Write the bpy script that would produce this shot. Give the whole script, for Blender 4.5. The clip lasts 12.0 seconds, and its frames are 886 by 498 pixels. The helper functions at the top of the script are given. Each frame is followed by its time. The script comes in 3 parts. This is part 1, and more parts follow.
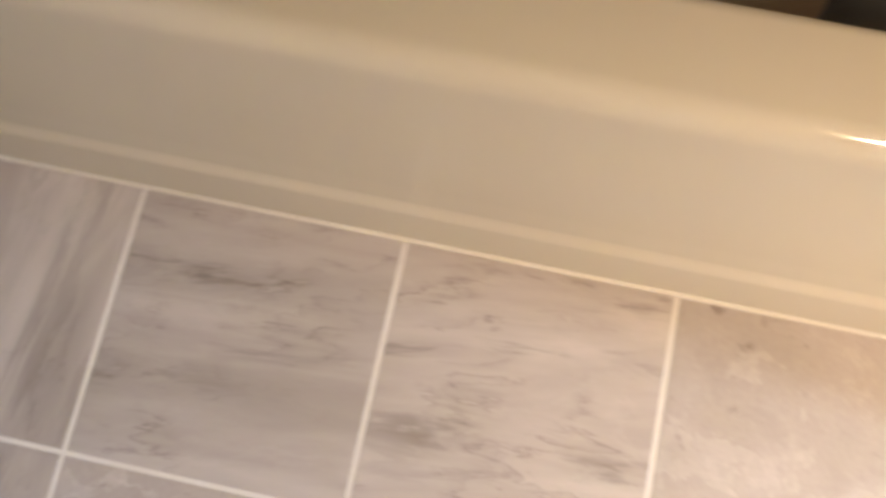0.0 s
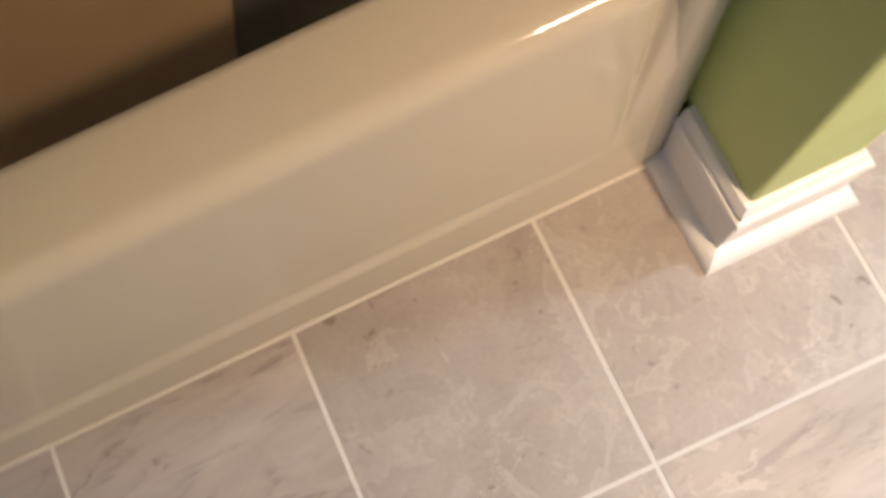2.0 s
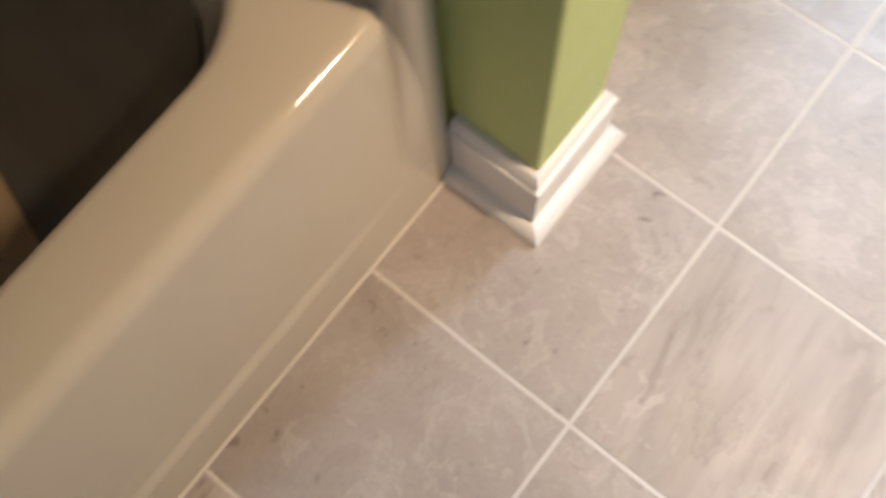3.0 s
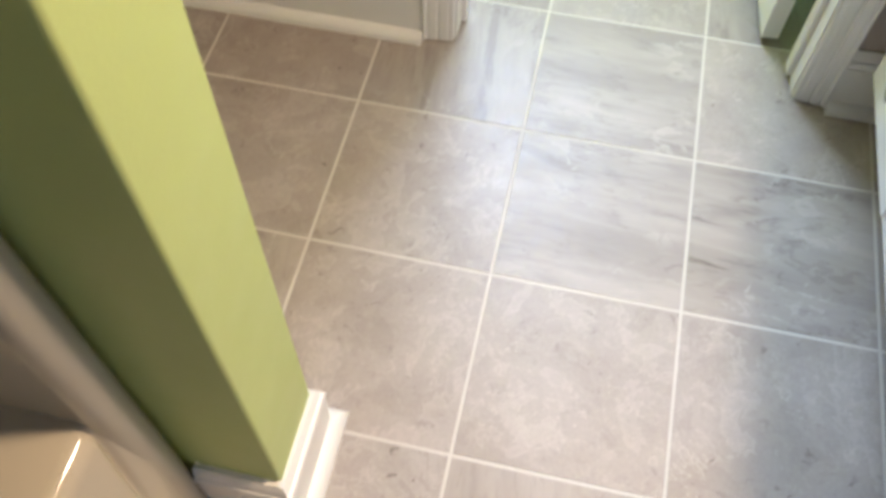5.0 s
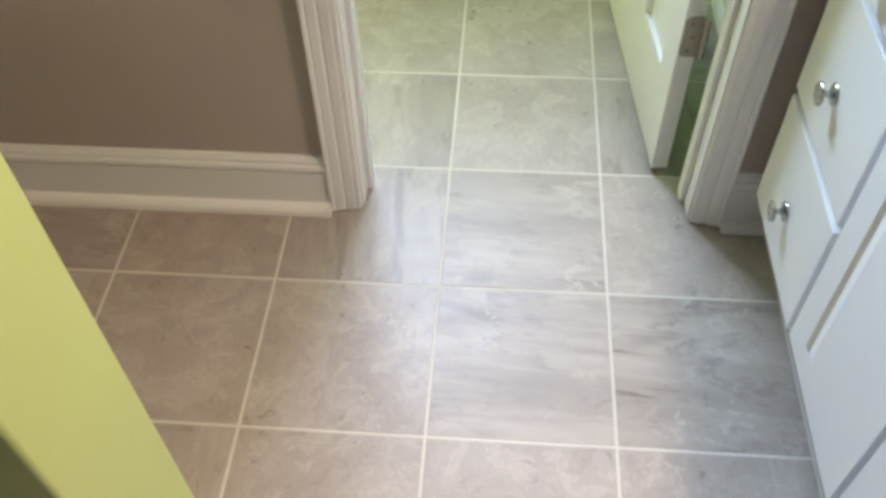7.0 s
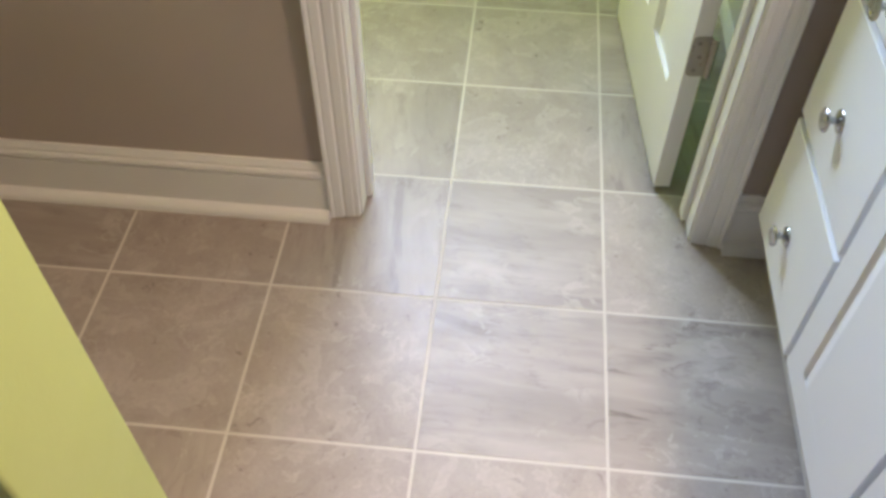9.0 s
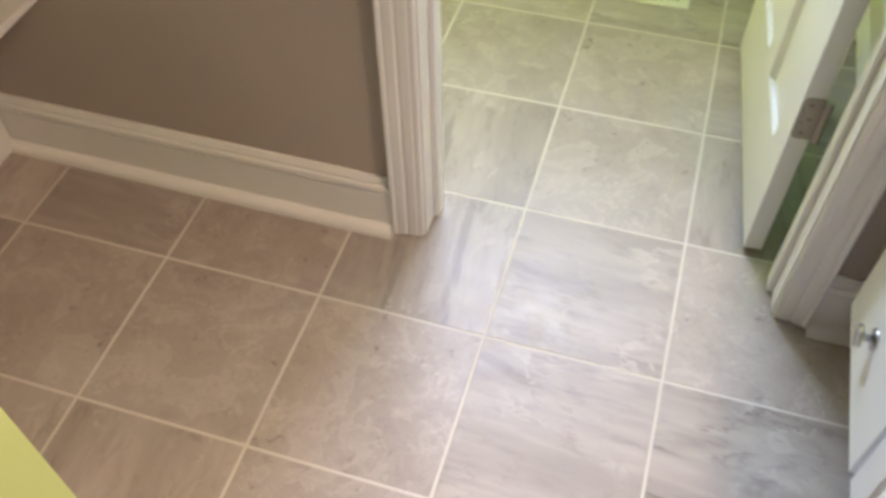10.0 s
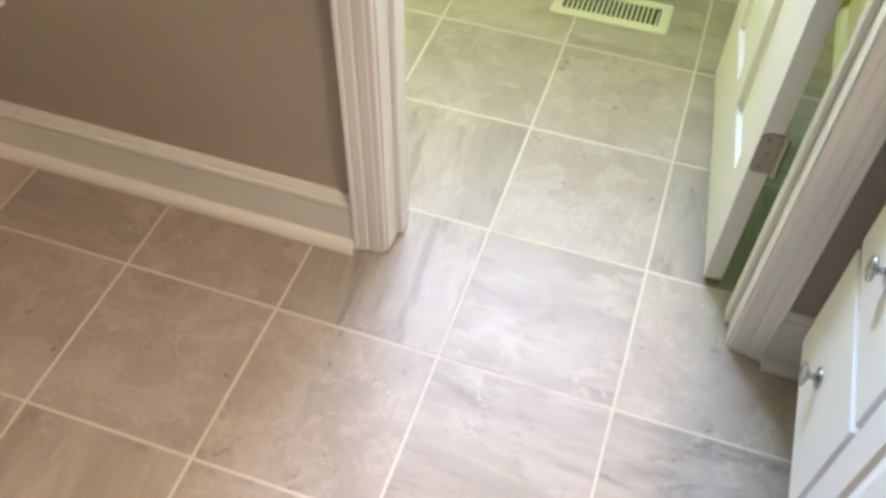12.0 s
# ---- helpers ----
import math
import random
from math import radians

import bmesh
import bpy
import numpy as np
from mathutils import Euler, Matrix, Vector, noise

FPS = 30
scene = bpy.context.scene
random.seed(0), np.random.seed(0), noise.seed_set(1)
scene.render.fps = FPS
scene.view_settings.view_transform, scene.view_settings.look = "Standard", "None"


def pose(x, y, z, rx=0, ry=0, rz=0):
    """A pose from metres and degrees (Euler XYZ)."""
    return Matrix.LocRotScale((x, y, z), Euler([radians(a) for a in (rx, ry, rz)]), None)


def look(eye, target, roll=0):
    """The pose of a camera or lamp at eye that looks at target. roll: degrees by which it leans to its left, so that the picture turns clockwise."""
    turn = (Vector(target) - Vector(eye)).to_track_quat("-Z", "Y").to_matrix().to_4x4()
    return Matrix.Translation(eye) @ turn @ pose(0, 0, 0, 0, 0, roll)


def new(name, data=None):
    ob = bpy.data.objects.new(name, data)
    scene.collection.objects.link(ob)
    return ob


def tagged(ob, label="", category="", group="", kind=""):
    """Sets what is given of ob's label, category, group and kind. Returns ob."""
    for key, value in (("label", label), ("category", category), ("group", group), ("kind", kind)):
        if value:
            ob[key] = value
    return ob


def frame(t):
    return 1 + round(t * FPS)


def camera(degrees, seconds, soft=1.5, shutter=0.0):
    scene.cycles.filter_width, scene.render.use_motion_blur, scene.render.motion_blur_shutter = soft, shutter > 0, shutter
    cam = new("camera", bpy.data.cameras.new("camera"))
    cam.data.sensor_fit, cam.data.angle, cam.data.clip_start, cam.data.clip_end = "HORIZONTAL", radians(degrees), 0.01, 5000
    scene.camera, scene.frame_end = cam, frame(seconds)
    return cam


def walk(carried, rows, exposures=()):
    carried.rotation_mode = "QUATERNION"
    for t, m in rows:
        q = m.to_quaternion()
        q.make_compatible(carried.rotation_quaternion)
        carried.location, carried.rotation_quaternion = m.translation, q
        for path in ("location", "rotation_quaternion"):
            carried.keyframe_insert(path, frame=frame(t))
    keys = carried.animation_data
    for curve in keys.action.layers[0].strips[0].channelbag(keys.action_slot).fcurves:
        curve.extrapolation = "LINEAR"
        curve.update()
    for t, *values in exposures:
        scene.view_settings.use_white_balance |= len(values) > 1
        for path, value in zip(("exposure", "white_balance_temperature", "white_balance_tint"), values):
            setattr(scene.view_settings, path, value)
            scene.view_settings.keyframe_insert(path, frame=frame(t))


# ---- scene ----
cam = camera(54.1, 12.0, soft=3.3, shutter=0.6)
EXPOSURES = [(0.0, 1.12, 5980, 20), (0.5, 0.86, 5960, 20), (1.0, 0.60, 5960, 20), (1.5, 0.48, 5900, 20), (2.0, 0.46, 5860, 20), (2.5, 0.44, 5780, 19), (3.0, 0.24, 5700, 19), (3.7, 0.00, 5600, 19), (5.3, 0.30, 5600, 17), (6.5, 0.20, 5580, 19), (7.2, 0.10, 5580, 19), (9.0, 0.05, 5780, 23), (9.5, 0.11, 5880, 25), (10.0, 0.14, 5900, 26), (11.0, 0.35, 5860, 26), (12.0, 0.34, 5820, 26)]
PATH = [
    (0, (-0.549, 0.079, 1.016), (-0.675, 0.548, -0.924), -3.1),
    (0.5, (-0.368, 0.14, 1.028), (-0.494, 0.5, -0.936), -16.8),
    (1, (-0.259, 0.085, 1.02), (-0.337, 0.555, -0.923), -16.2),
    (1.5, (-0.175, 0.094, 1.044), (-0.229, 0.562, -0.899), -21.7),
    (2, (-0.126, 0.084, 1.054), (-0.108, 0.558, -0.889), -23.1),
    (2.5, (-0.137, 0.085, 1.068), (0.038, 0.541, -0.872), -17.5),
    (3, (-0.128, 0.035, 1.117), (0.232, 0.438, -0.808), -9.9),
    (3.5, (-0.101, 0.001, 1.163), (0.448, 0.338, -0.73), -3.9),
    (3.7, (-0.128, -0.039, 1.196), (0.539, 0.321, -0.655), -3.9),
    (5.3, (-0.082, -0.075, 1.334), (0.986, 0.12, -0.346), 0.4),
    (5.5, (-0.08, -0.081, 1.346), (1.03, 0.118, -0.305), -0.8),
    (6, (-0.074, -0.078, 1.356), (1.132, 0.107, -0.228), -1.7),
    (6.5, (-0.059, -0.095, 1.363), (1.188, 0.065, -0.193), -1.6),
    (7, (-0.053, -0.107, 1.366), (1.226, 0.013, -0.167), -1.6),
    (9, (-0.033, -0.117, 1.363), (1.255, 0.012, -0.162), 0.2),
    (9.5, (0.063, -0.171, 1.362), (1.325, 0.052, -0.173), 1.1),
    (10, (0.125, -0.203, 1.361), (1.319, 0.183, -0.196), -1.1),
    (10.5, (0.146, -0.215, 1.363), (1.323, 0.229, -0.192), -1.9),
    (11, (0.153, -0.232, 1.352), (1.314, 0.178, -0.225), -0.7),
    (11.5, (0.15, -0.255, 1.357), (1.326, 0.124, -0.216), 1.0),
    (12, (0.167, -0.269, 1.375), (1.373, 0.118, -0.173), 1.3),
]
walk(cam, [(t, look(eye, target, roll)) for t, eye, target, roll in PATH], EXPOSURES)

# ---- light ----


world = bpy.data.worlds.new("sky")
scene.world = world
world.use_nodes = True
wn = world.node_tree.nodes
sky = wn.new("ShaderNodeTexSky")
sky.sky_type = "NISHITA"
sky.sun_disc = False
sky.sun_elevation, sky.sun_rotation = radians(40), radians(200)
world.node_tree.links.new(sky.outputs["Color"], wn["Background"].inputs["Color"])
wn["Background"].inputs["Strength"].default_value = 0.1


def area_lamp(name, m, sx, sy, watts, colour, spread=180):
    data = bpy.data.lights.new(name, "AREA")
    data.shape, data.size, data.size_y, data.energy, data.color = "RECTANGLE", sx, sy, watts, colour
    data.spread = radians(spread)
    ob = new(name, data)
    ob.matrix_basis = m
    return ob


FX, REVEAL = 2.36, 0.34   # unseen window wall of the small room; thickness chosen to shade its floor
# daylight in the window of the small room, warm bulbs over the vanity
area_lamp("window_daylight", look((FX + 0.17, 0.19, 1.89), (0.60, -0.04, 1.40)), 0.80, 0.70, 75, (0.69, 0.85, 1.0), 150)
area_lamp("vanity_light", look((0.56, -0.83, 2.10), (0.28, 0.26, 0.16)), 0.22, 0.16, 8.2, (1.0, 0.70, 0.38), 82)


# ---- materials ----
def shader(name, rough=0.5, metal=0.0, spec=0.5):
    mat = bpy.data.materials.new(name)
    mat.use_nodes = True
    nt = mat.node_tree
    b = nt.nodes["Principled BSDF"]
    b.inputs["Roughness"].default_value = rough
    b.inputs["Metallic"].default_value = metal
    b.inputs["Specular IOR Level"].default_value = spec
    return mat, nt, b


def node(nt, kind, **values):
    n = nt.nodes.new(kind)
    for k, v in values.items():
        n.inputs[k].default_value = v
    return n


def ramp(nt, source, stops):
    r = nt.nodes.new("ShaderNodeValToRGB")
    els = r.color_ramp.elements
    while len(els) < len(stops):
        els.new(0.5)
    for e, (p, c) in zip(els, stops):
        e.position = p
        e.color = (*c, 1) if len(c) == 3 else c
    nt.links.new(source, r.inputs["Fac"])
    return r.outputs["Color"]


def mixed(nt, kind, fac, a, b):
    m = nt.nodes.new("ShaderNodeMix")
    m.data_type, m.blend_type = "RGBA", kind
    for sock, v in ((m.inputs[0], fac), (m.inputs[6], a), (m.inputs[7], b)):
        if isinstance(v, (int, float)):
            sock.default_value = v
        elif isinstance(v, tuple):
            sock.default_value = (*v, 1)
        else:
            nt.links.new(v, sock)
    return m.outputs[2]


def math_node(nt, op, a, b=0.0):
    m = nt.nodes.new("ShaderNodeMath")
    m.operation = op
    for sock, v in ((m.inputs[0], a), (m.inputs[1], b)):
        if isinstance(v, (int, float)):
            sock.default_value = v
        else:
            nt.links.new(v, sock)
    return m.outputs[0]


def noise_tex(nt, vec, scale, detail=4.0, rough=0.55, distortion=0.0, w=None):
    n = nt.nodes.new("ShaderNodeTexNoise")
    if w is not None:
        n.noise_dimensions = "4D"
        nt.links.new(w, n.inputs["W"])
    n.inputs["Scale"].default_value, n.inputs["Detail"].default_value = scale, detail
    n.inputs["Roughness"].default_value, n.inputs["Distortion"].default_value = rough, distortion
    nt.links.new(vec, n.inputs["Vector"])
    return n.outputs["Fac"]


def mapped(nt, vec, scale=(1, 1, 1), turn=0.0):
    m = nt.nodes.new("ShaderNodeMapping")
    m.inputs["Scale"].default_value = scale
    m.inputs["Rotation"].default_value = (0, 0, turn)
    nt.links.new(vec, m.inputs["Vector"])
    return m.outputs["Vector"]


def bumped(nt, b, height, strength, distance):
    n = nt.nodes.new("ShaderNodeBump")
    n.inputs["Strength"].default_value, n.inputs["Distance"].default_value = strength, distance
    nt.links.new(height, n.inputs["Height"])
    nt.links.new(n.outputs["Normal"], b.inputs["Normal"])


def paint(name, colour, rough=0.5, grain=0.0006, vary=0.06, scale=160.0, spec=0.5):
    """Paint with roller texture, faint blotches and slight changes of gloss."""
    mat, nt, b = shader(name, rough, 0, spec)
    obj = nt.nodes.new("ShaderNodeTexCoord").outputs["Object"]
    big = noise_tex(nt, obj, 2.3, 1)
    fine = noise_tex(nt, obj, scale, 3)
    dark = tuple(c * (1 - vary) for c in colour)
    light = tuple(min(1.0, c * (1 + vary)) for c in colour)
    nt.links.new(ramp(nt, big, [(0.3, dark), (0.7, light)]), b.inputs["Base Color"])
    nt.links.new(ramp(nt, noise_tex(nt, obj, 14, 3), [(0.3, (rough - 0.06,) * 3), (0.7, (rough + 0.06,) * 3)]), b.inputs["Roughness"])
    if grain:
        bumped(nt, b, fine, 0.35, grain)
    return mat


def stone_tile(name, kind, veins=1.0, crumbly=1.0):
    """Porcelain tile with a printed stone pattern: streaks along x or y, or clouds with pale patches and thin veins."""
    mat, nt, b = shader(name, 0.36)
    obj = nt.nodes.new("ShaderNodeTexCoord").outputs["Object"]
    rnd = nt.nodes.new("ShaderNodeObjectInfo").outputs["Random"]
    w = math_node(nt, "MULTIPLY", rnd, 97.0)
    low = noise_tex(nt, obj, 6.0, 2, 0.5, 0.0, w)
    if kind == "cloud":
        # faint mottling, large pale patches with one crisp scalloped edge, a few crooked pale veins, grey ovals and dark pits
        a = noise_tex(nt, obj, 7.0, 9, 0.62, 0.3, w)
        base = ramp(nt, a, [(0.30, (0.336, 0.297, 0.267)), (0.45, (0.376, 0.335, 0.303)), (0.55, (0.398, 0.357, 0.325)), (0.70, (0.428, 0.388, 0.355))])
        crust = noise_tex(nt, obj, 9.5, 6, 0.60, 0.8, w)
        patch = ramp(nt, crust, [(0.545, (0, 0, 0)), (0.556, (0.46, 0.46, 0.46)), (0.60, (0.26, 0.26, 0.26)), (0.68, (0.08, 0.08, 0.08))])
        base = mixed(nt, "MIX", patch, base, (0.500, 0.462, 0.428))
        shade = ramp(nt, crust, [(0.36, (0.55, 0.55, 0.55)), (0.415, (0.40, 0.40, 0.40)), (0.422, (0, 0, 0))])
        base = mixed(nt, "MULTIPLY", shade, base, (0.86, 0.85, 0.84))
        zone = ramp(nt, low, [(0.47, (0, 0, 0)), (0.60, (1, 1, 1))])
        ridge = noise_tex(nt, obj, 6.0, 6, 0.66, 0.6, w)
        thin = math_node(nt, "ABSOLUTE", math_node(nt, "SUBTRACT", ridge, 0.5))
        vein = mixed(nt, "MULTIPLY", 1.0, ramp(nt, thin, [(0.0, (0.75, 0.75, 0.75)), (0.005, (0.30, 0.30, 0.30)), (0.011, (0, 0, 0))]), zone)
        base = mixed(nt, "MIX", vein, base, (0.545, 0.508, 0.472))
        crumb = noise_tex(nt, obj, 34.0, 6, 0.66, 0.9, w)
        speck = mixed(nt, "MULTIPLY", 1.0, ramp(nt, crumb, [(0.545, (0, 0, 0)), (0.56, (0.52, 0.52, 0.52)), (0.64, (0.25, 0.25, 0.25))]), ramp(nt, a, [(0.50, (0, 0, 0)), (0.60, (1, 1, 1))]))
        base = mixed(nt, "MIX", speck, base, (0.51, 0.474, 0.44))
        pit = noise_tex(nt, obj, 46.0, 3, 0.5, 0.8, w)
        spot = mixed(nt, "MULTIPLY", 1.0, ramp(nt, pit, [(0.30, (0.85, 0.85, 0.85)), (0.345, (0.3, 0.3, 0.3)), (0.365, (0, 0, 0))]), ramp(nt, a, [(0.44, (1, 1, 1)), (0.54, (0, 0, 0))]))
        base = mixed(nt, "MULTIPLY", spot, base, (0.56, 0.53, 0.51))
        grain = noise_tex(nt, obj, 150.0, 5, 0.7, 0.0, w)
        base = mixed(nt, "MULTIPLY", 1.0, base, ramp(nt, grain, [(0.32, (0.93, 0.92, 0.92)), (0.66, (1.05, 1.05, 1.05))]))
    else:
        # broad soft bands, ragged grey streaks within some of them, thin cracks with one shaded side, pale crumbs
        turn = radians(5 if kind == "along_x" else 86)
        along = mapped(nt, obj, (1, 1, 1), -turn)
        a = noise_tex(nt, mapped(nt, along, (1.3, 8.0, 1.0)), 1.1, 4, 0.5, 0.15, w)
        base = ramp(nt, a, [(0.32, (0.312, 0.276, 0.250)), (0.44, (0.362, 0.323, 0.293)), (0.485, (0.402, 0.362, 0.330)), (0.52, (0.380, 0.340, 0.310)), (0.60, (0.444, 0.404, 0.371)), (0.72, (0.405, 0.366, 0.336))])
        fine = noise_tex(nt, mapped(nt, along, (5.0, 22.0, 1.0)), 1.0, 9, 0.70, 0.4, w)
        base = mixed(nt, "MULTIPLY", 1.0, base, ramp(nt, fine, [(0.32, (0.92, 0.915, 0.91)), (0.66, (1.05, 1.05, 1.05))]))
        rag = noise_tex(nt, mapped(nt, along, (4.2, 25.0, 1.0)), 1.0, 8, 0.64, 0.5, w)
        strip = noise_tex(nt, mapped(nt, along, (1.6, 7.0, 1.0)), 1.0, 3, 0.5, 0.3, w)
        amount = mixed(nt, "MULTIPLY", 1.0, ramp(nt, rag, [(0.36, (0.95, 0.95, 0.95)), (0.415, (0.55, 0.55, 0.55)), (0.44, (0.15, 0.15, 0.15)), (0.48, (0, 0, 0))]), ramp(nt, strip, [(0.42, (0, 0, 0)), (0.55, (1, 1, 1))]))
        base = mixed(nt, "MULTIPLY", amount, base, (1 - 0.36 * veins, 1 - 0.375 * veins, 1 - 0.385 * veins))
        broken = noise_tex(nt, obj, 7.0, 4, 0.6, 0.3, w)
        gate = ramp(nt, broken, [(0.47, (0, 0, 0)), (0.57, (1, 1, 1))])
        for scale, levels, depth in ((0.8, (0.45, 0.53), 0.75 * veins), (1.4, (0.48, ), 0.5 * veins)):
            ridge = noise_tex(nt, mapped(nt, along, (2.4 * scale, 9.0 * scale, 1.0)), 1.0, 7, 0.60, 0.2, w)
            for level in levels:
                vein = mixed(nt, "MULTIPLY", 1.0, ramp(nt, ridge, [(level - 0.04, (0, 0, 0)), (level - 0.003, (0.22 * depth,) * 3), (level, (0.85 * depth,) * 3), (level + 0.002, (0.6 * depth,) * 3), (level + 0.004, (0, 0, 0))]), gate)
                base = mixed(nt, "MULTIPLY", vein, base, (0.50, 0.46, 0.44))
        crust = noise_tex(nt, mapped(nt, along, (15.0, 24.0, 1.0)), 1.0, 7, 0.66, 0.7, w)
        crumbs = mixed(nt, "MULTIPLY", 1.0, ramp(nt, crust, [(0.545, (0, 0, 0)), (0.56, (0.6 * crumbly,) * 3), (0.63, (0.3 * crumbly,) * 3)]), ramp(nt, low, [(0.50, (0, 0, 0)), (0.60, (1, 1, 1))]))
        base = mixed(nt, "MIX", crumbs, base, (0.52, 0.484, 0.452))
        dent = mixed(nt, "MULTIPLY", 1.0, ramp(nt, crust, [(0.40, (0.7 * crumbly,) * 3), (0.43, (0, 0, 0))]), ramp(nt, low, [(0.50, (0, 0, 0)), (0.60, (1, 1, 1))]))
        base = mixed(nt, "MULTIPLY", dent, base, (0.78, 0.76, 0.75))
    tone = ramp(nt, rnd, [(0.0, (0.95, 0.93, 0.915)), (1.0, (1.08, 1.05, 1.02))])
    base = mixed(nt, "MULTIPLY", 1.0, base, tone)
    nt.links.new(base, b.inputs["Base Color"])
    nt.links.new(ramp(nt, noise_tex(nt, obj, 22, 4), [(0.3, (0.39,) * 3), (0.7, (0.49,) * 3)]), b.inputs["Roughness"])
    bumped(nt, b, noise_tex(nt, obj, 70, 5, 0.6, 0.0, w), 0.25, 0.0008)
    return mat


M = dict(
    sage=paint("sage_green_wall_paint", (0.61, 0.55, 0.08), 0.5),
    taupe=paint("taupe_wall_paint", (0.455, 0.392, 0.345), 0.55),
    green=paint("lime_green_wall_paint", (0.48, 0.56, 0.195), 0.45),
    mint=paint("mint_green_wall_paint", (0.52, 0.85, 0.52), 0.5),
    trim=paint("white_trim_paint", (0.82, 0.81, 0.79), 0.45, 0, 0.03, 60),
    # cool light on the vanity is put into this bluish white
    cabinet=paint("white_cabinet_paint_cool_light", (0.84, 0.86, 0.885), 0.6, 0, 0.02, 60),
    ceiling=paint("white_ceiling_paint", (0.80, 0.79, 0.76), 0.8, 0.001, 0.03, 90),
    offwhite=paint("off_white_wall_paint", (0.66, 0.60, 0.54), 0.5),
    ivory=paint("ivory_fibreglass", (0.54, 0.49, 0.385), 0.08, 0.00005, 0.02, 14, 0.4),
    caulk=paint("white_caulk", (0.60, 0.55, 0.46), 0.5, 0.0006, 0.08, 90),
    grout=paint("cream_grout", (0.62, 0.585, 0.53), 0.85, 0.0012, 0.08, 260),
    dark=paint("toe_kick_shade_grey", (0.30, 0.29, 0.28), 0.6),
    basin_brown=paint("brown_blotchy_fibreglass", (0.27, 0.19, 0.105), 0.4, 0.0012, 0.22, 60),
    vent=paint("cream_enamel", (0.72, 0.70, 0.58), 0.4, 0, 0.03, 60),
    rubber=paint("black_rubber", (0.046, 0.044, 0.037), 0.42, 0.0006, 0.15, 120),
    hole=paint("duct_shade_black", (0.03, 0.03, 0.028), 0.8),
    cream=paint("cream_plastic", (0.56, 0.45, 0.295), 0.35, 0.0003, 0.03, 40),
    tile_cloud=stone_tile("stone_tile_cloudy", "cloud"),
    tile_x=stone_tile("stone_tile_streaked_lengthwise", "along_x", 0.75),
    tile_x_veined=stone_tile("stone_tile_veined_lengthwise", "along_x", 1.35, 0.22),
    tile_y_veined=stone_tile("stone_tile_veined_crosswise", "along_y", 1.75),
    tile_y=stone_tile("stone_tile_streaked_crosswise", "along_y", 0.7),
)


def metal(name, colour, rough):
    mat, nt, b = shader(name, rough, 1.0)
    b.inputs["Base Color"].default_value = (*colour, 1)
    obj = nt.nodes.new("ShaderNodeTexCoord").outputs["Object"]
    nt.links.new(ramp(nt, noise_tex(nt, obj, 90, 4), [(0.3, (rough * 0.7,) * 3), (0.7, (rough * 1.4,) * 3)]), b.inputs["Roughness"])
    bumped(nt, b, noise_tex(nt, obj, 300, 2), 0.1, 0.0003)
    return mat


M["nickel"] = metal("satin_nickel", (0.38, 0.345, 0.30), 0.36)
M["chrome"] = metal("polished_chrome", (0.46, 0.46, 0.46), 0.26)
M["screw"] = metal("dark_screw", (0.22, 0.20, 0.18), 0.4)
glass, _nt, _b = shader("window_glass", 0.0)
_b.inputs["Base Color"].default_value = (1, 1, 1, 1)
_b.inputs["Transmission Weight"].default_value = 1.0
_b.inputs["IOR"].default_value = 1.45
M["glass"] = glass


# ---- mesh helpers ----
def mesh_of(name, bm, mat, smooth=False):
    bmesh.ops.recalc_face_normals(bm, faces=bm.faces)
    me = bpy.data.meshes.new(name)
    bm.to_mesh(me)
    bm.free()
    me.materials.append(mat)
    if smooth:
        for p in me.polygons:
            p.use_smooth = True
        me.set_sharp_from_angle(angle=radians(26))
    return me


def part(name, bm, mat, parent=None, label="", smooth=False):
    ob = new(name, mesh_of(name, bm, mat, smooth))
    ob.parent = parent
    if label:
        tagged(ob, label)
    return ob


def thing(name, label, category, kind="", group="", at=(0, 0, 0)):
    ob = new(name)
    ob.location = at
    return tagged(ob, label, category, group, kind)


def box(x0, x1, y0, y1, z0, z1, bevel=0.0, bm=None, segments=2):
    own = bmesh.new()
    bmesh.ops.create_cube(own, size=1, matrix=Matrix.LocRotScale(((x0 + x1) / 2, (y0 + y1) / 2, (z0 + z1) / 2), None, (abs(x1 - x0), abs(y1 - y0), abs(z1 - z0))))
    if bevel:
        bmesh.ops.bevel(own, geom=own.edges[:], offset=bevel, segments=segments, affect="EDGES", profile=0.5)
    if bm is None:
        return own
    me = bpy.data.meshes.new("tmp")
    own.to_mesh(me)
    own.free()
    bm.from_mesh(me)
    bpy.data.meshes.remove(me)
    return bm


def moulding(profile, origin, across, out, along, length, k0=0.0, k1=0.0, bm=None):
    """A profile of (across, out) pairs run along a line; k0, k1 shift its ends by that times the depth, for mitres."""
    bm = bm or bmesh.new()
    o, a, u, l = (Vector(v) for v in (origin, across, out, along))
    rings = []
    for start, k in ((0.0, k0), (length, k1)):
        rings.append([bm.verts.new(o + a * p + u * q + l * (start + k * q)) for p, q in profile])
    n = len(profile)
    for i in range(n):
        j = (i + 1) % n
        bm.faces.new((rings[0][i], rings[0][j], rings[1][j], rings[1][i]))
    bm.faces.new(rings[0])
    bm.faces.new(rings[1][::-1])
    return bm


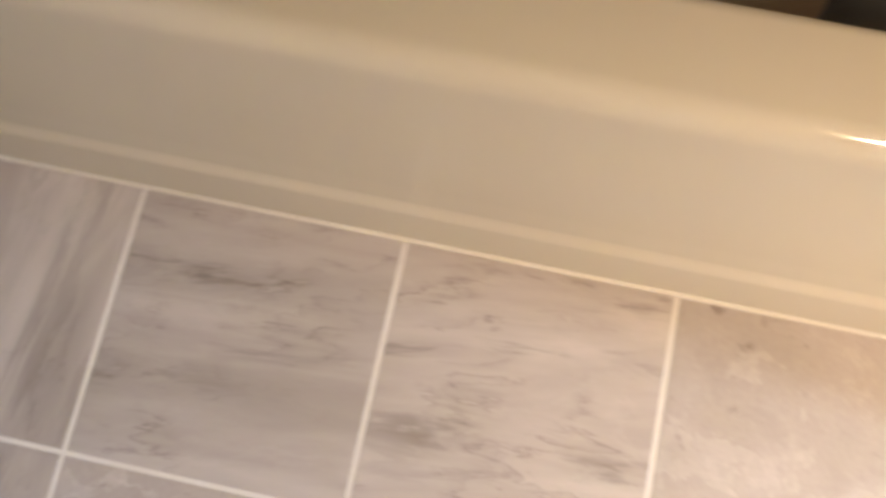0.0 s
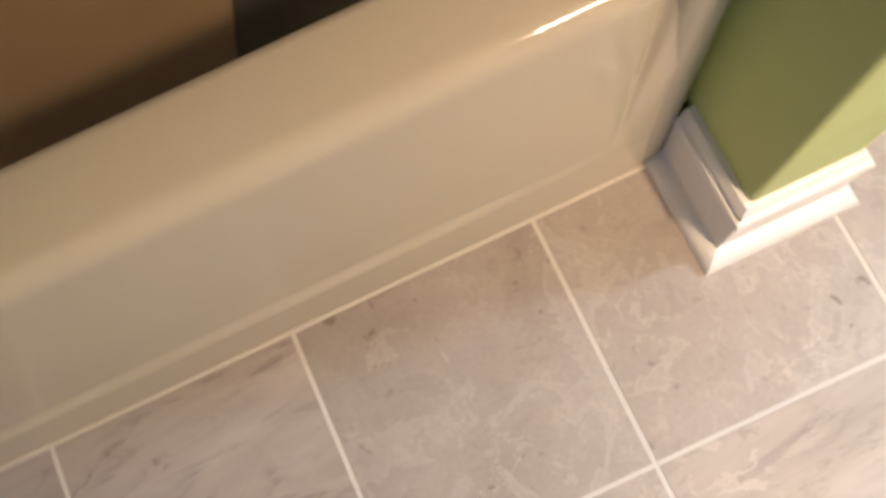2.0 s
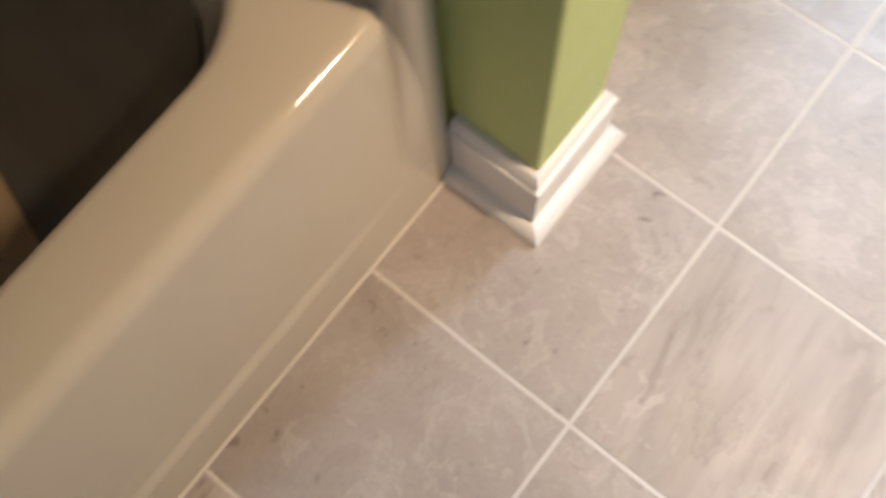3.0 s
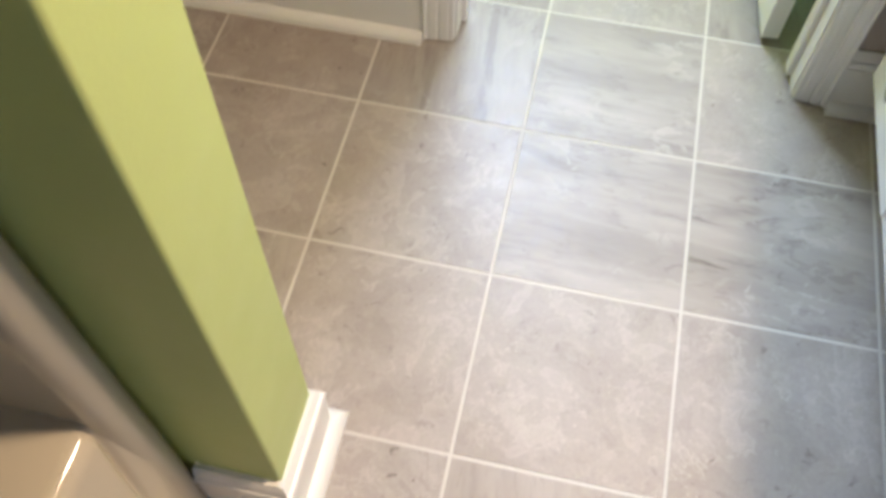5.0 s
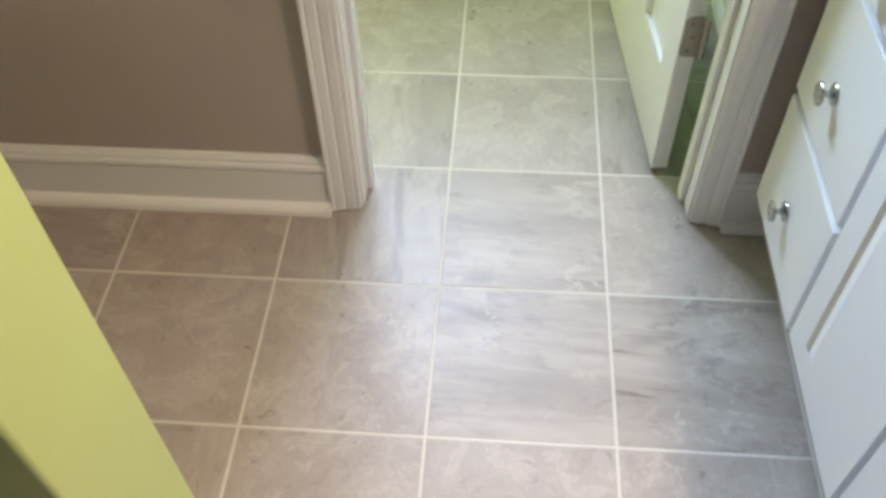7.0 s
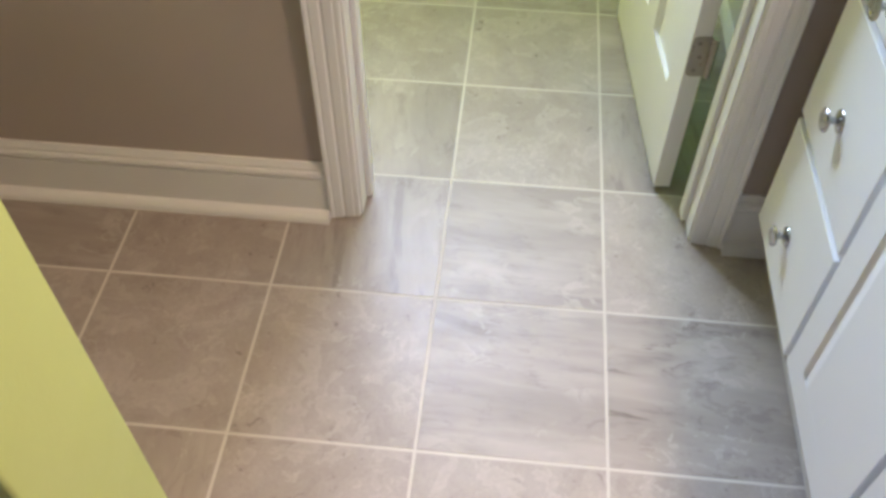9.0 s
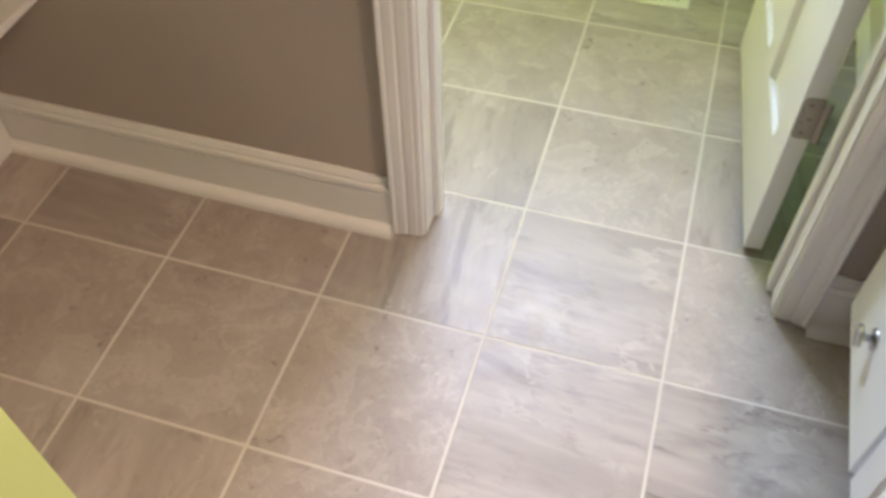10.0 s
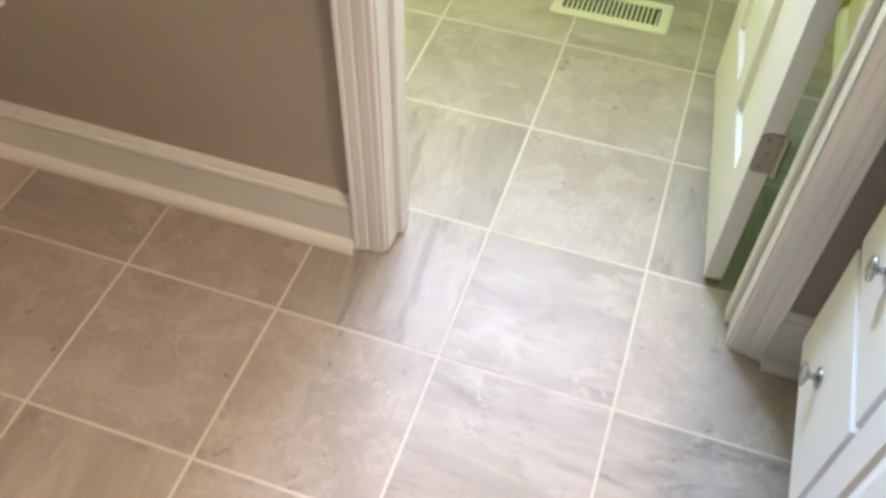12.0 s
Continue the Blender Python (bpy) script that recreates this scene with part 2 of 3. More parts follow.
def lathe(profile, origin, axis, steps=24, bm=None):
    """A profile of (radius, along) pairs turned round an axis."""
    bm = bm or bmesh.new()
    q = Vector((0, 0, 1)).rotation_difference(Vector(axis)).to_matrix()
    rings = []
    for r, h in profile:
        rings.append([bm.verts.new(Vector(origin) + q @ Vector((r * math.cos(2 * math.pi * k / steps), r * math.sin(2 * math.pi * k / steps), h))) for k in range(steps)])
    for a, b in zip(rings, rings[1:]):
        for k in range(steps):
            bm.faces.new((a[k], a[(k + 1) % steps], b[(k + 1) % steps], b[k]))
    bm.faces.new(rings[0][::-1])
    bm.faces.new(rings[-1])
    return bm


# ---- plan, in metres ----
P = 0.3302                      # tile pitch
WALL_X, WALL_B = 1.196, 1.311   # wall with the doorway: its two faces
JL, JR = 0.176, -0.503          # jamb faces
TUB_Y = 0.3275                  # foot of the tub's apron
PX0, PX1, PY = 0.193, 0.325, 0.208   # partition
NY, SY, WX, CZ = 1.150, -1.20, -1.50, 2.44
FY0, FY1 = -0.69, 1.15     # small room beyond the doorway


def solid(name, mat, boxes, label, category="wall"):
    bm = bmesh.new()
    for bx in boxes:
        box(*bx, bm=bm)
    ob = part(name, bm, mat)
    return tagged(ob, label, category, kind="structure")


HEAD = 2.06
MID = 1.254
solid("wall_east", M["taupe"], [(WALL_X, MID, JL + 0.02, NY + 0.1, 0, CZ), (WALL_X, MID, SY - 0.1, JR - 0.02, 0, CZ), (WALL_X, MID, JR - 0.02, JL + 0.02, HEAD, CZ)], "taupe painted wall with a white cased doorway")
solid("wall_east_back", M["sage"], [(MID, WALL_B, JL + 0.02, NY + 0.1, 0, CZ), (MID, WALL_B, FY0 - 0.1, JR - 0.02, 0, CZ), (MID, WALL_B, JR - 0.02, JL + 0.02, HEAD, CZ)], "sage green painted back of the doorway wall")
EASE, SX = 0.006, PX0 + 0.003   # eased plaster corner and face on the tub side
bm = bmesh.new()
plan = [(PX1, PY), (PX1, NY), (SX, NY)] + [(SX + EASE - EASE * math.cos(radians(d)), PY + EASE - EASE * math.sin(radians(d))) for d in range(0, 91, 15)]
levels = [[bm.verts.new((x, y, z)) for x, y in plan] for z in (0, CZ)]
for k in range(len(plan)):
    j = (k + 1) % len(plan)
    bm.faces.new((levels[0][k], levels[0][j], levels[1][j], levels[1][k]))
bm.faces.new(levels[0])
bm.faces.new(levels[1][::-1])
tagged(part("wall_partition", bm, M["green"], smooth=True), "lime green painted partition wall beside the bathtub", "wall", kind="structure")
solid("wall_north", M["offwhite"], [(PX0 + 0.06, WALL_X, NY, NY + 0.1, 0, CZ)], "off-white painted wall closing the alcove")
solid("wall_north_tub", M["taupe"], [(WX, PX0 + 0.06, NY, NY + 0.1, 0, CZ)], "taupe painted wall along the bathtub")
solid("wall_south", M["taupe"], [(WX - 0.1, WALL_X, SY - 0.1, SY, 0, CZ)], "taupe painted wall behind the vanity")
solid("wall_west", M["taupe"], [(WX - 0.1, WX, SY, NY + 0.1, 0, CZ)], "taupe painted wall at the tub's far end")
# sill, out of view, set high to keep daylight off the floor below
WY0, WY1, WZ0, WZ1 = -0.24, 0.62, 1.52, 2.26
solid("wall_window", M["sage"], [(FX, FX + REVEAL, FY0 - 0.1, WY0, 0, CZ), (FX, FX + REVEAL, WY1, FY1 + 0.1, 0, CZ), (FX, FX + REVEAL, WY0, WY1, 0, WZ0), (FX, FX + REVEAL, WY0, WY1, WZ1, CZ)], "sage green painted wall with a window")
solid("wall_small_south", M["mint"], [(WALL_B, FX, FY0 - 0.1, FY0, 0, CZ)], "mint green painted wall behind the open door")
solid("wall_small_north", M["sage"], [(WALL_B, FX, FY1, FY1 + 0.1, 0, CZ)], "sage green painted wall of the small room")
tagged(part("ceiling", box(WX - 0.1, FX + REVEAL, SY - 0.1, NY + 0.1, CZ, CZ + 0.1), M["ceiling"]), "plain white painted ceiling", "ceiling", kind="structure")

# window of the small room
window = thing("window_1", "white framed window with one clear pane", "window", "structure")
bm = bmesh.new()
for bx in ((FX + 0.29, FX + 0.33, WY0, WY0 + 0.04, WZ0, WZ1), (FX + 0.29, FX + 0.33, WY1 - 0.04, WY1, WZ0, WZ1), (FX + 0.29, FX + 0.33, WY0 + 0.04, WY1 - 0.04, WZ0, WZ0 + 0.04), (FX + 0.29, FX + 0.33, WY0 + 0.04, WY1 - 0.04, WZ1 - 0.04, WZ1)):
    box(*bx, bm=bm)
part("window_frame", bm, M["trim"], window)
pane = part("pane", box(FX + 0.30, FX + 0.306, WY0 + 0.04, WY1 - 0.04, WZ0 + 0.04, WZ1 - 0.04), M["glass"], window)
pane.visible_shadow = False

# ---- baseboards ----
BASE = [(0, -0.004), (0, 0.0145), (0.107, 0.0145), (0.109, 0.012), (0.112, 0.0155), (0.120, 0.0175), (0.127, 0.0155), (0.129, 0.0105), (0.136, 0.0115), (0.143, 0.008), (0.148, 0.005), (0.148, -0.004)]
SHOE = [(0.0, 0.0145)] + [(0.022 * math.sin(a), 0.0145 + 0.022 * math.cos(a)) for a in [radians(d) for d in (0, 15, 30, 45, 60, 75, 90)]]


def baseboard(label, origin, out, along, length, k0=0.0, k1=0.0, shoe=True):
    top = thing("baseboard", label, "baseboard", "structure")
    part("board", moulding(BASE, origin, (0, 0, 1), out, along, length, k0, k1), M["trim"], top, smooth=True)
    if shoe:
        part("shoe_moulding", moulding(SHOE, origin, (0, 0, 1), out, along, length, k0, k1), M["trim"], top, smooth=True)
    return top


CW = 0.063
JLC, JRC = JL + 0.005, JR - 0.005
baseboard("white moulded baseboard on the taupe wall", (WALL_X, JLC + CW, 0), (-1, 0, 0), (0, 1, 0), NY - JLC - CW)
baseboard("white moulded baseboard beside the vanity", (WALL_X, -0.69, 0), (-1, 0, 0), (0, 1, 0), JRC - CW + 0.69)
baseboard("white moulded baseboard on the partition beside the tub", (PX0, TUB_Y + 0.004, 0), (-1, 0, 0), (0, -1, 0), TUB_Y + 0.004 - PY, 0, 1)
baseboard("white moulded baseboard on the partition's end", (PX0, PY, 0), (0, -1, 0), (1, 0, 0), PX1 - PX0, -1, 1)
baseboard("white moulded baseboard on the partition's alcove side", (PX1, PY, 0), (1, 0, 0), (0, 1, 0), NY - 0.012 - PY, -1, 0)
plain = thing("baseboard", "plain off-white baseboard at the alcove's side", "baseboard", "structure")
part("board", box(PX1, WALL_X - 0.018, NY - 0.012, NY, 0, 0.15, 0.002), M["trim"], plain)
baseboard("white moulded baseboard behind the open door", (WALL_B, FY0, 0), (0, 1, 0), (1, 0, 0), FX - WALL_B)
baseboard("white moulded baseboard under the window", (FX, FY0 + 0.04, 0), (-1, 0, 0), (0, 1, 0), FY1 - FY0 - 0.04)

# ---- doorway ----
frame_1 = thing("door_frame", "white door casing with stepped colonial profile", "door frame", "structure")
CASING = [(0, 0), (0, 0.009), (0.003, 0.0105), (0.011, 0.0105), (0.013, 0.0125), (0.028, 0.0135), (0.031, 0.0115), (0.033, 0.0115), (0.036, 0.0155), (0.050, 0.0175), (0.053, 0.0160), (0.056, 0.0195), (0.060, 0.0205), (CW, 0.0195), (CW, 0)]
part("casing", moulding(CASING, (WALL_X, JLC, 0.003), (0, 1, 0), (-1, 0, 0), (0, 0, 1), HEAD), M["trim"], frame_1, smooth=True)
part("casing", moulding(CASING, (WALL_X, JRC, 0.003), (0, -1, 0), (-1, 0, 0), (0, 0, 1), HEAD), M["trim"], frame_1, smooth=True)
part("casing", moulding(CASING, (WALL_X, JRC - CW, HEAD + 0.003), (0, 0, 1), (-1, 0, 0), (0, 1, 0), JLC - JRC + 2 * CW), M["trim"], frame_1, smooth=True)
part("jamb", box(WALL_X - 0.001, WALL_B + 0.001, JL, JL + 0.02, 0.004, HEAD - 0.02, 0.001), M["trim"], frame_1)
part("jamb", box(WALL_X - 0.001, WALL_B + 0.001, JR - 0.02, JR, 0.004, HEAD - 0.02, 0.001), M["trim"], frame_1)
part("jamb", box(WALL_X - 0.001, WALL_B + 0.001, JR - 0.02, JL + 0.02, HEAD - 0.02, HEAD, 0.001), M["trim"], frame_1)
part("door_stop", box(1.242, 1.276, JL - 0.011, JL, 0.008, HEAD - 0.02, 0.002), M["trim"], frame_1)
part("door_stop", box(1.242, 1.276, JR, JR + 0.011, 0.008, HEAD - 0.02, 0.002), M["trim"], frame_1)

# open door, hinged at the back of the jamb
DOOR_W, DOOR_T = 0.645, 0.035
door = thing("door_1", "white painted panel door standing open on a nickel hinge", "door", "structure")
door.matrix_basis = pose(1.334, -0.440, 0.012, 0, 0, 5.4)


def panel_door_mesh(w, t, h, panels, depth=0.006, lip=0.014, ledge=0.0, raised=0.85):
    """A slab from (0, 0, 0) to (w, -t, h) with sunk panels on its +y face, each with sloped sides."""
    bm = bmesh.new()
    xs = sorted({0.0, w, *(p[0] for p in panels), *(p[1] for p in panels)})
    zs = sorted({0.0, h, *(p[2] for p in panels), *(p[3] for p in panels)})
    for x0, x1 in zip(xs, xs[1:]):
        for z0, z1 in zip(zs, zs[1:]):
            inside = any(p[0] <= x0 and x1 <= p[1] and p[2] <= z0 and z1 <= p[3] for p in panels)
            if not inside:
                bm.faces.new([bm.verts.new(v) for v in ((x0, 0, z0), (x1, 0, z0), (x1, 0, z1), (x0, 0, z1))])
            else:
                o = [Vector(v) for v in ((x0, 0, z0), (x1, 0, z0), (x1, 0, z1), (x0, 0, z1))]
                rings = [o]
                for inset, y in ((ledge or lip * 0.7, -depth), (lip, -depth), (lip * 2.6, -depth * (1 - raised))):
                    rings.append([Vector((v.x + (inset if v.x == x0 else -inset), y, v.z + (inset if v.z == z0 else -inset))) for v in o])
                vs = [[bm.verts.new(v) for v in r] for r in rings]
                for a, b in zip(vs, vs[1:]):
                    for k in range(4):
                        bm.faces.new((a[k], a[(k + 1) % 4], b[(k + 1) % 4], b[k]))
                bm.faces.new(vs[-1])
    c = [(0, 0), (w, 0), (w, -t), (0, -t)]
    for k in range(1, 4):
        (xa, ya), (xb, yb) = c[k], c[(k + 1) % 4]
        bm.faces.new([bm.verts.new(v) for v in ((xa, ya, 0), (xb, yb, 0), (xb, yb, h), (xa, ya, h))])
    for z in (0, h):
        bm.faces.new([bm.verts.new((x, y, z)) for x, y in c])
    bmesh.ops.remove_doubles(bm, verts=bm.verts, dist=1e-5)
    return bm


part("slab", panel_door_mesh(DOOR_W, DOOR_T, 2.02, [(0.09, 0.275, 0.215, 0.86), (0.355, 0.545, 0.215, 0.86), (0.09, 0.275, 0.98, 1.60), (0.355, 0.545, 0.98, 1.60)], 0.013, 0.016, 0.009, 0.05), M["trim"], door)


def hinge(z):
    bm = bmesh.new()
    # leaf with two rounded corners on the side away from the pin
    r, y0, y1 = 0.012, -0.0015, -0.040
    out = [(y1, z), (y1, z + 0.089)]
    out += [(y0 - r + r * math.cos(radians(d)), z + 0.089 - r + r * math.sin(radians(d))) for d in range(90, -1, -15)]
    out += [(y0 - r + r * math.cos(radians(d)), z + r + r * math.sin(radians(d))) for d in range(0, -91, -15)]
    rings = [[bm.verts.new((x, y, zz)) for y, zz in out] for x in (-0.0025, 0.0003)]
    n = len(out)
    for k in range(n):
        bm.faces.new((rings[0][k], rings[0][(k + 1) % n], rings[1][(k + 1) % n], rings[1][k]))
    bm.faces.new(rings[0])
    bm.faces.new(rings[1][::-1])
    h = part("hinge", bm, M["nickel"], door, "satin nickel butt hinge with rounded corners")
    for k in range(5):
        z0 = z + k * 0.0178
        part("knuckle", lathe([(0.0058, 0.0), (0.0064, 0.0006), (0.0064, 0.0166), (0.0058, 0.0172)], (-0.006, -0.043, z0), (0, 0, 1), 14), M["nickel"], h, smooth=True)
    for sy, sz in ((-0.016, 0.014), (-0.021, 0.0445), (-0.016, 0.075)):
        part("screw", lathe([(0.0042, 0.0), (0.0042, 0.0008), (0.0030, 0.0012)], (-0.0023, sy, z + sz), (-1, 0, 0), 12), M["screw"], h)
    return h


hinge(0.302)
hinge(1.70)

# ---- bathtub with its moulded surround ----
tub = thing("bathtub", "ivory glossy fibreglass bathtub with moulded surround", "bathtub")
TX0, TX1 = -1.42, 0.150
RIM_Z, RIM_Y, IN_Y = 0.430, 0.352, 0.459


def apron_y(x, z):
    """Foot proud, a shallow sunk panel above it, leaning back to the rim, and a groove beside the flange that fades downwards."""
    lean = TUB_Y + (RIM_Y - TUB_Y) * max(0.0, z / RIM_Z) ** 1.2
    dx, dz = 0.10 - x, z - 0.108 - 0.010 * math.exp(-(((0.12 - x) / 0.10) ** 2))
    s = min(1.0, max(0.0, dz / 0.006 + 0.5))
    s = s * s * (3 - 2 * s) * min(1.0, max(0.0, dx / 0.16))
    top = min(1.0, max(0.0, (0.40 - z) / 0.24))
    groove_x = 0.112 + (z - 0.22) * 0.12
    groove = 0.007 * math.exp(-(((x - groove_x) / 0.005) ** 2)) * min(1.0, max(0.0, (z - 0.13) / 0.2))
    roll = 0.012 * min(1.0, max(0.0, (x - groove_x) / 0.03)) * min(1.0, max(0.0, (z - 0.10) / 0.25))
    return lean + 0.006 * s * top + groove - roll


bm = bmesh.new()
xs = [TX0 + (0.02 - TX0) * k / 60 for k in range(60)] + [0.02 + (TX1 - 0.02) * k / 80 for k in range(81)]
zs = [0.4045 * k / 60 for k in range(61)]
R = RIM_Z - 0.405
rows = []
for z in zs:
    rows.append([bm.verts.new((x, apron_y(x, z), z)) for x in xs])
for d in range(12, 91, 13):
    a = radians(d)
    rows.append([bm.verts.new((x, apron_y(x, 0.4045) + R * (1 - math.cos(a)), 0.405 + R * math.sin(a))) for x in xs])
for y in (0.40,):
    rows.append([bm.verts.new((x, y, RIM_Z)) for x in xs])
for a, b in zip(rows, rows[1:]):
    for k in range(len(xs) - 1):
        bm.faces.new((a[k], a[k + 1], b[k + 1], b[k]))
part("apron", bm, M["ivory"], tub, smooth=True)


def rounded_ring(x0, x1, y0, y1, r, z, n=10):
    out = []
    for cx, cy, a0 in ((x1 - r, y1 - r, 0), (x0 + r, y1 - r, 90), (x0 + r, y0 + r, 180), (x1 - r, y0 + r, 270)):
        out += [(cx + r * math.cos(radians(a0 + 90 * k / n)), cy + r * math.sin(radians(a0 + 90 * k / n)), z) for k in range(n + 1)]
    return out


bm = bmesh.new()
rings = [rounded_ring(TX0, TX1, 0.40, NY - 0.02, 0.0005, RIM_Z)]
IX0, IX1, IY1 = -1.30, 0.122, 1.04
for off, z in ((0.0, RIM_Z), (0.006, RIM_Z - 0.0015), (0.012, RIM_Z - 0.006), (0.017, RIM_Z - 0.014), (0.020, RIM_Z - 0.026)):
    rings.append(rounded_ring(IX0 + off, IX1 - off, IN_Y + off - 0.018, IY1 - off, 0.13, z))
rings.append(rounded_ring(-1.25, -0.02, IN_Y + 0.025, 1.00, 0.15, 0.24))
rings.append(rounded_ring(-1.22, -0.14, IN_Y + 0.040, 0.98, 0.18, 0.125))
rings.append(rounded_ring(-1.20, -0.165, IN_Y + 0.056, 0.965, 0.18, 0.104))
rings.append(rounded_ring(-1.15, -0.19, IN_Y + 0.070, 0.95, 0.17, 0.0965))
vs = [[bm.verts.new(v) for v in r] for r in rings]
n = len(vs[0])
for a, b in zip(vs, vs[1:]):
    for k in range(n):
        bm.faces.new((a[k], a[(k + 1) % n], b[(k + 1) % n], b[k]))
part("basin", bm, M["ivory"], tub, smooth=True)
# basin floor, browner and darker than the ivory sides
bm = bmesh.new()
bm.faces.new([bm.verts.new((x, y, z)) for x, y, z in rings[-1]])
part("basin_floor", bm, M["basin_brown"], tub, "dull brown blotchy floor of the basin")

# surround: end panel, back panel and the rounded front flange that runs down beside the apron
part("back_panel", box(TX0, 0.139, NY - 0.03, NY - 0.001, RIM_Z + 0.002, 2.0, 0.006), M["ivory"], tub, smooth=True)
part("end_panel", box(WX + 0.002, TX0 + 0.03, 0.40, NY - 0.032, RIM_Z + 0.002, 2.0, 0.006), M["ivory"], tub, smooth=True)
part("end_panel", box(0.140, PX0 - 0.004, TUB_Y + 0.03, NY, RIM_Z - 0.03, 2.0, 0.008), M["ivory"], tub, smooth=True)
FL = [(0.0275 - 0.0275 * math.cos(a), 0.019 * math.sin(a) ** 0.8) for a in [radians(d) for d in range(0, 181, 12)]]
part("flange", moulding(FL, (0.138, TUB_Y + 0.030, 0.002), (1, 0, 0), (0, -1.45, 0), (0, 0, 1), 2.0), M["ivory"], tub, smooth=True)
part("caulk_bead", moulding([(0, 0), (0.005, 0.0), (0.0045, 0.002), (0.002, 0.0045), (0, 0.005)], (WX, TUB_Y + 0.001, 0.001), (0, -1, 0), (0, 0, 1), (1, 0, 0), 0.165 - WX), M["caulk"], tub)

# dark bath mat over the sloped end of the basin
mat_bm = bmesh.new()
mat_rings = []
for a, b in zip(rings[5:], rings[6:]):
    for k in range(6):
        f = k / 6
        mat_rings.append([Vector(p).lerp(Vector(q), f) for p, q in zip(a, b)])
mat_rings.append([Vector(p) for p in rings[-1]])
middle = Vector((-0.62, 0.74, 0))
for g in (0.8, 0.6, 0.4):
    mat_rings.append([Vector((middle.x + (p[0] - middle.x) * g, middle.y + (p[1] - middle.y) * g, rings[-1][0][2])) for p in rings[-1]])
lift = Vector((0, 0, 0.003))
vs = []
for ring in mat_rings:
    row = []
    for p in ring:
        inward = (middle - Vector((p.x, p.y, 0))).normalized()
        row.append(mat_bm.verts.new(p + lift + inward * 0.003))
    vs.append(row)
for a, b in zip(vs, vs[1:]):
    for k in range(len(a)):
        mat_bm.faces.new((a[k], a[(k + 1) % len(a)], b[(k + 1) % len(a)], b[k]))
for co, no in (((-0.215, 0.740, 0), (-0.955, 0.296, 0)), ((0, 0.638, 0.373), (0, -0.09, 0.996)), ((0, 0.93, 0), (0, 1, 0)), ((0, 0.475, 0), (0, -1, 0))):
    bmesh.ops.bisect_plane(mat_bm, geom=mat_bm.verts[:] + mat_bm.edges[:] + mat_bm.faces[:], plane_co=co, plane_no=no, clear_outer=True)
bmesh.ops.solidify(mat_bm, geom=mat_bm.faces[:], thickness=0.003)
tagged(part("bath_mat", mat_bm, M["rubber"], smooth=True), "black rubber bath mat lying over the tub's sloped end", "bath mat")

# cream dipper lying in the tub
dipper = thing("bath_dipper", "cream plastic bath dipper lying upturned in the tub", "dipper", at=(-0.268, 0.855, 0.0965))
part("cup", lathe([(0.080, 0.0), (0.082, 0.004), (0.078, 0.05), (0.066, 0.078), (0.040, 0.090), (0.004, 0.092)], (0, 0, 0), (0, 0, 1), 40), M["cream"], dipper, smooth=True)
bm = bmesh.new()
tab = [(0.014 * math.cos(radians(d)), 0.014 * math.sin(radians(d))) for d in range(0, 360, 20)]
hole = [(0.005 * math.cos(radians(d)), 0.005 * math.sin(radians(d))) for d in range(0, 360, 20)]
loops = [[bm.verts.new((0.092 + x, y, z)) for x, y in ring] for ring, z in ((tab, 0.0), (tab, 0.006), (hole, 0.006), (hole, 0.0))]
for a, b in ((0, 1), (1, 2), (2, 3), (3, 0)):
    for k in range(len(tab)):
        j = (k + 1) % len(tab)
        bm.faces.new((loops[a][k], loops[a][j], loops[b][j], loops[b][k]))
part("hanging_tab", bm, M["cream"], dipper)
dipper.rotation_euler = (0, 0, radians(-12))

# ---- vanity ----
VX0, VX1 = -0.36, 1.157
FRONT = -0.624   # face frame; the fronts stand 24 mm proud
vanity = thing("vanity_cabinet", "white painted vanity cabinet with raised-panel doors and drawers", "cabinet")
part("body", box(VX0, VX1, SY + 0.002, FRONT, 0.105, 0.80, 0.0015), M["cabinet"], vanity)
# shade of the recess is put into the toe kick's dark grey
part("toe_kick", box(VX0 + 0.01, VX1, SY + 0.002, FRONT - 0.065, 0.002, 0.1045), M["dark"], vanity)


def knob(x, z, parent):
    prof = [(0.0170, 0.0), (0.0176, 0.0012), (0.0165, 0.0032), (0.0085, 0.0052), (0.0052, 0.008), (0.0055, 0.015), (0.0120, 0.0185), (0.0182, 0.0210), (0.0188, 0.0232), (0.0172, 0.0255), (0.0120, 0.0262), (0.0105, 0.0250), (0.0010, 0.0252)]
    return part("knob", lathe(prof, (x, FRONT + 0.0240, z), (0, 1, 0), 28), M["chrome"], parent, "polished chrome round knob", smooth=True)


def drawer(x0, x1, z0, z1):
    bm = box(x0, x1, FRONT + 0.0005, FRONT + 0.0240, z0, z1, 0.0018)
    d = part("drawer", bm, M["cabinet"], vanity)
    knob((x0 + x1) / 2 + 0.012, (z0 + z1) / 2 - 0.016, d)
    return d


for z0, z1 in ((0.152, 0.397), (0.412, 0.652), (0.667, 0.785)):
    drawer(0.818, 1.134, z0, z1)
for x0, x1 in ((0.508, 0.802), (0.200, 0.494), (-0.108, 0.186)):
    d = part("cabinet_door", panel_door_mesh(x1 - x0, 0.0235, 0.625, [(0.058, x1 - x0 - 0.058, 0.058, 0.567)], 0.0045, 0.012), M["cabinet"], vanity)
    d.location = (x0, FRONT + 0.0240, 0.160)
top = tagged(part("worktop", box(VX0 - 0.01, WALL_X - 0.001, SY + 0.002, FRONT + 0.03, 0.802, 0.84, 0.006), M["trim"]), "white solid worktop on the vanity", "worktop")

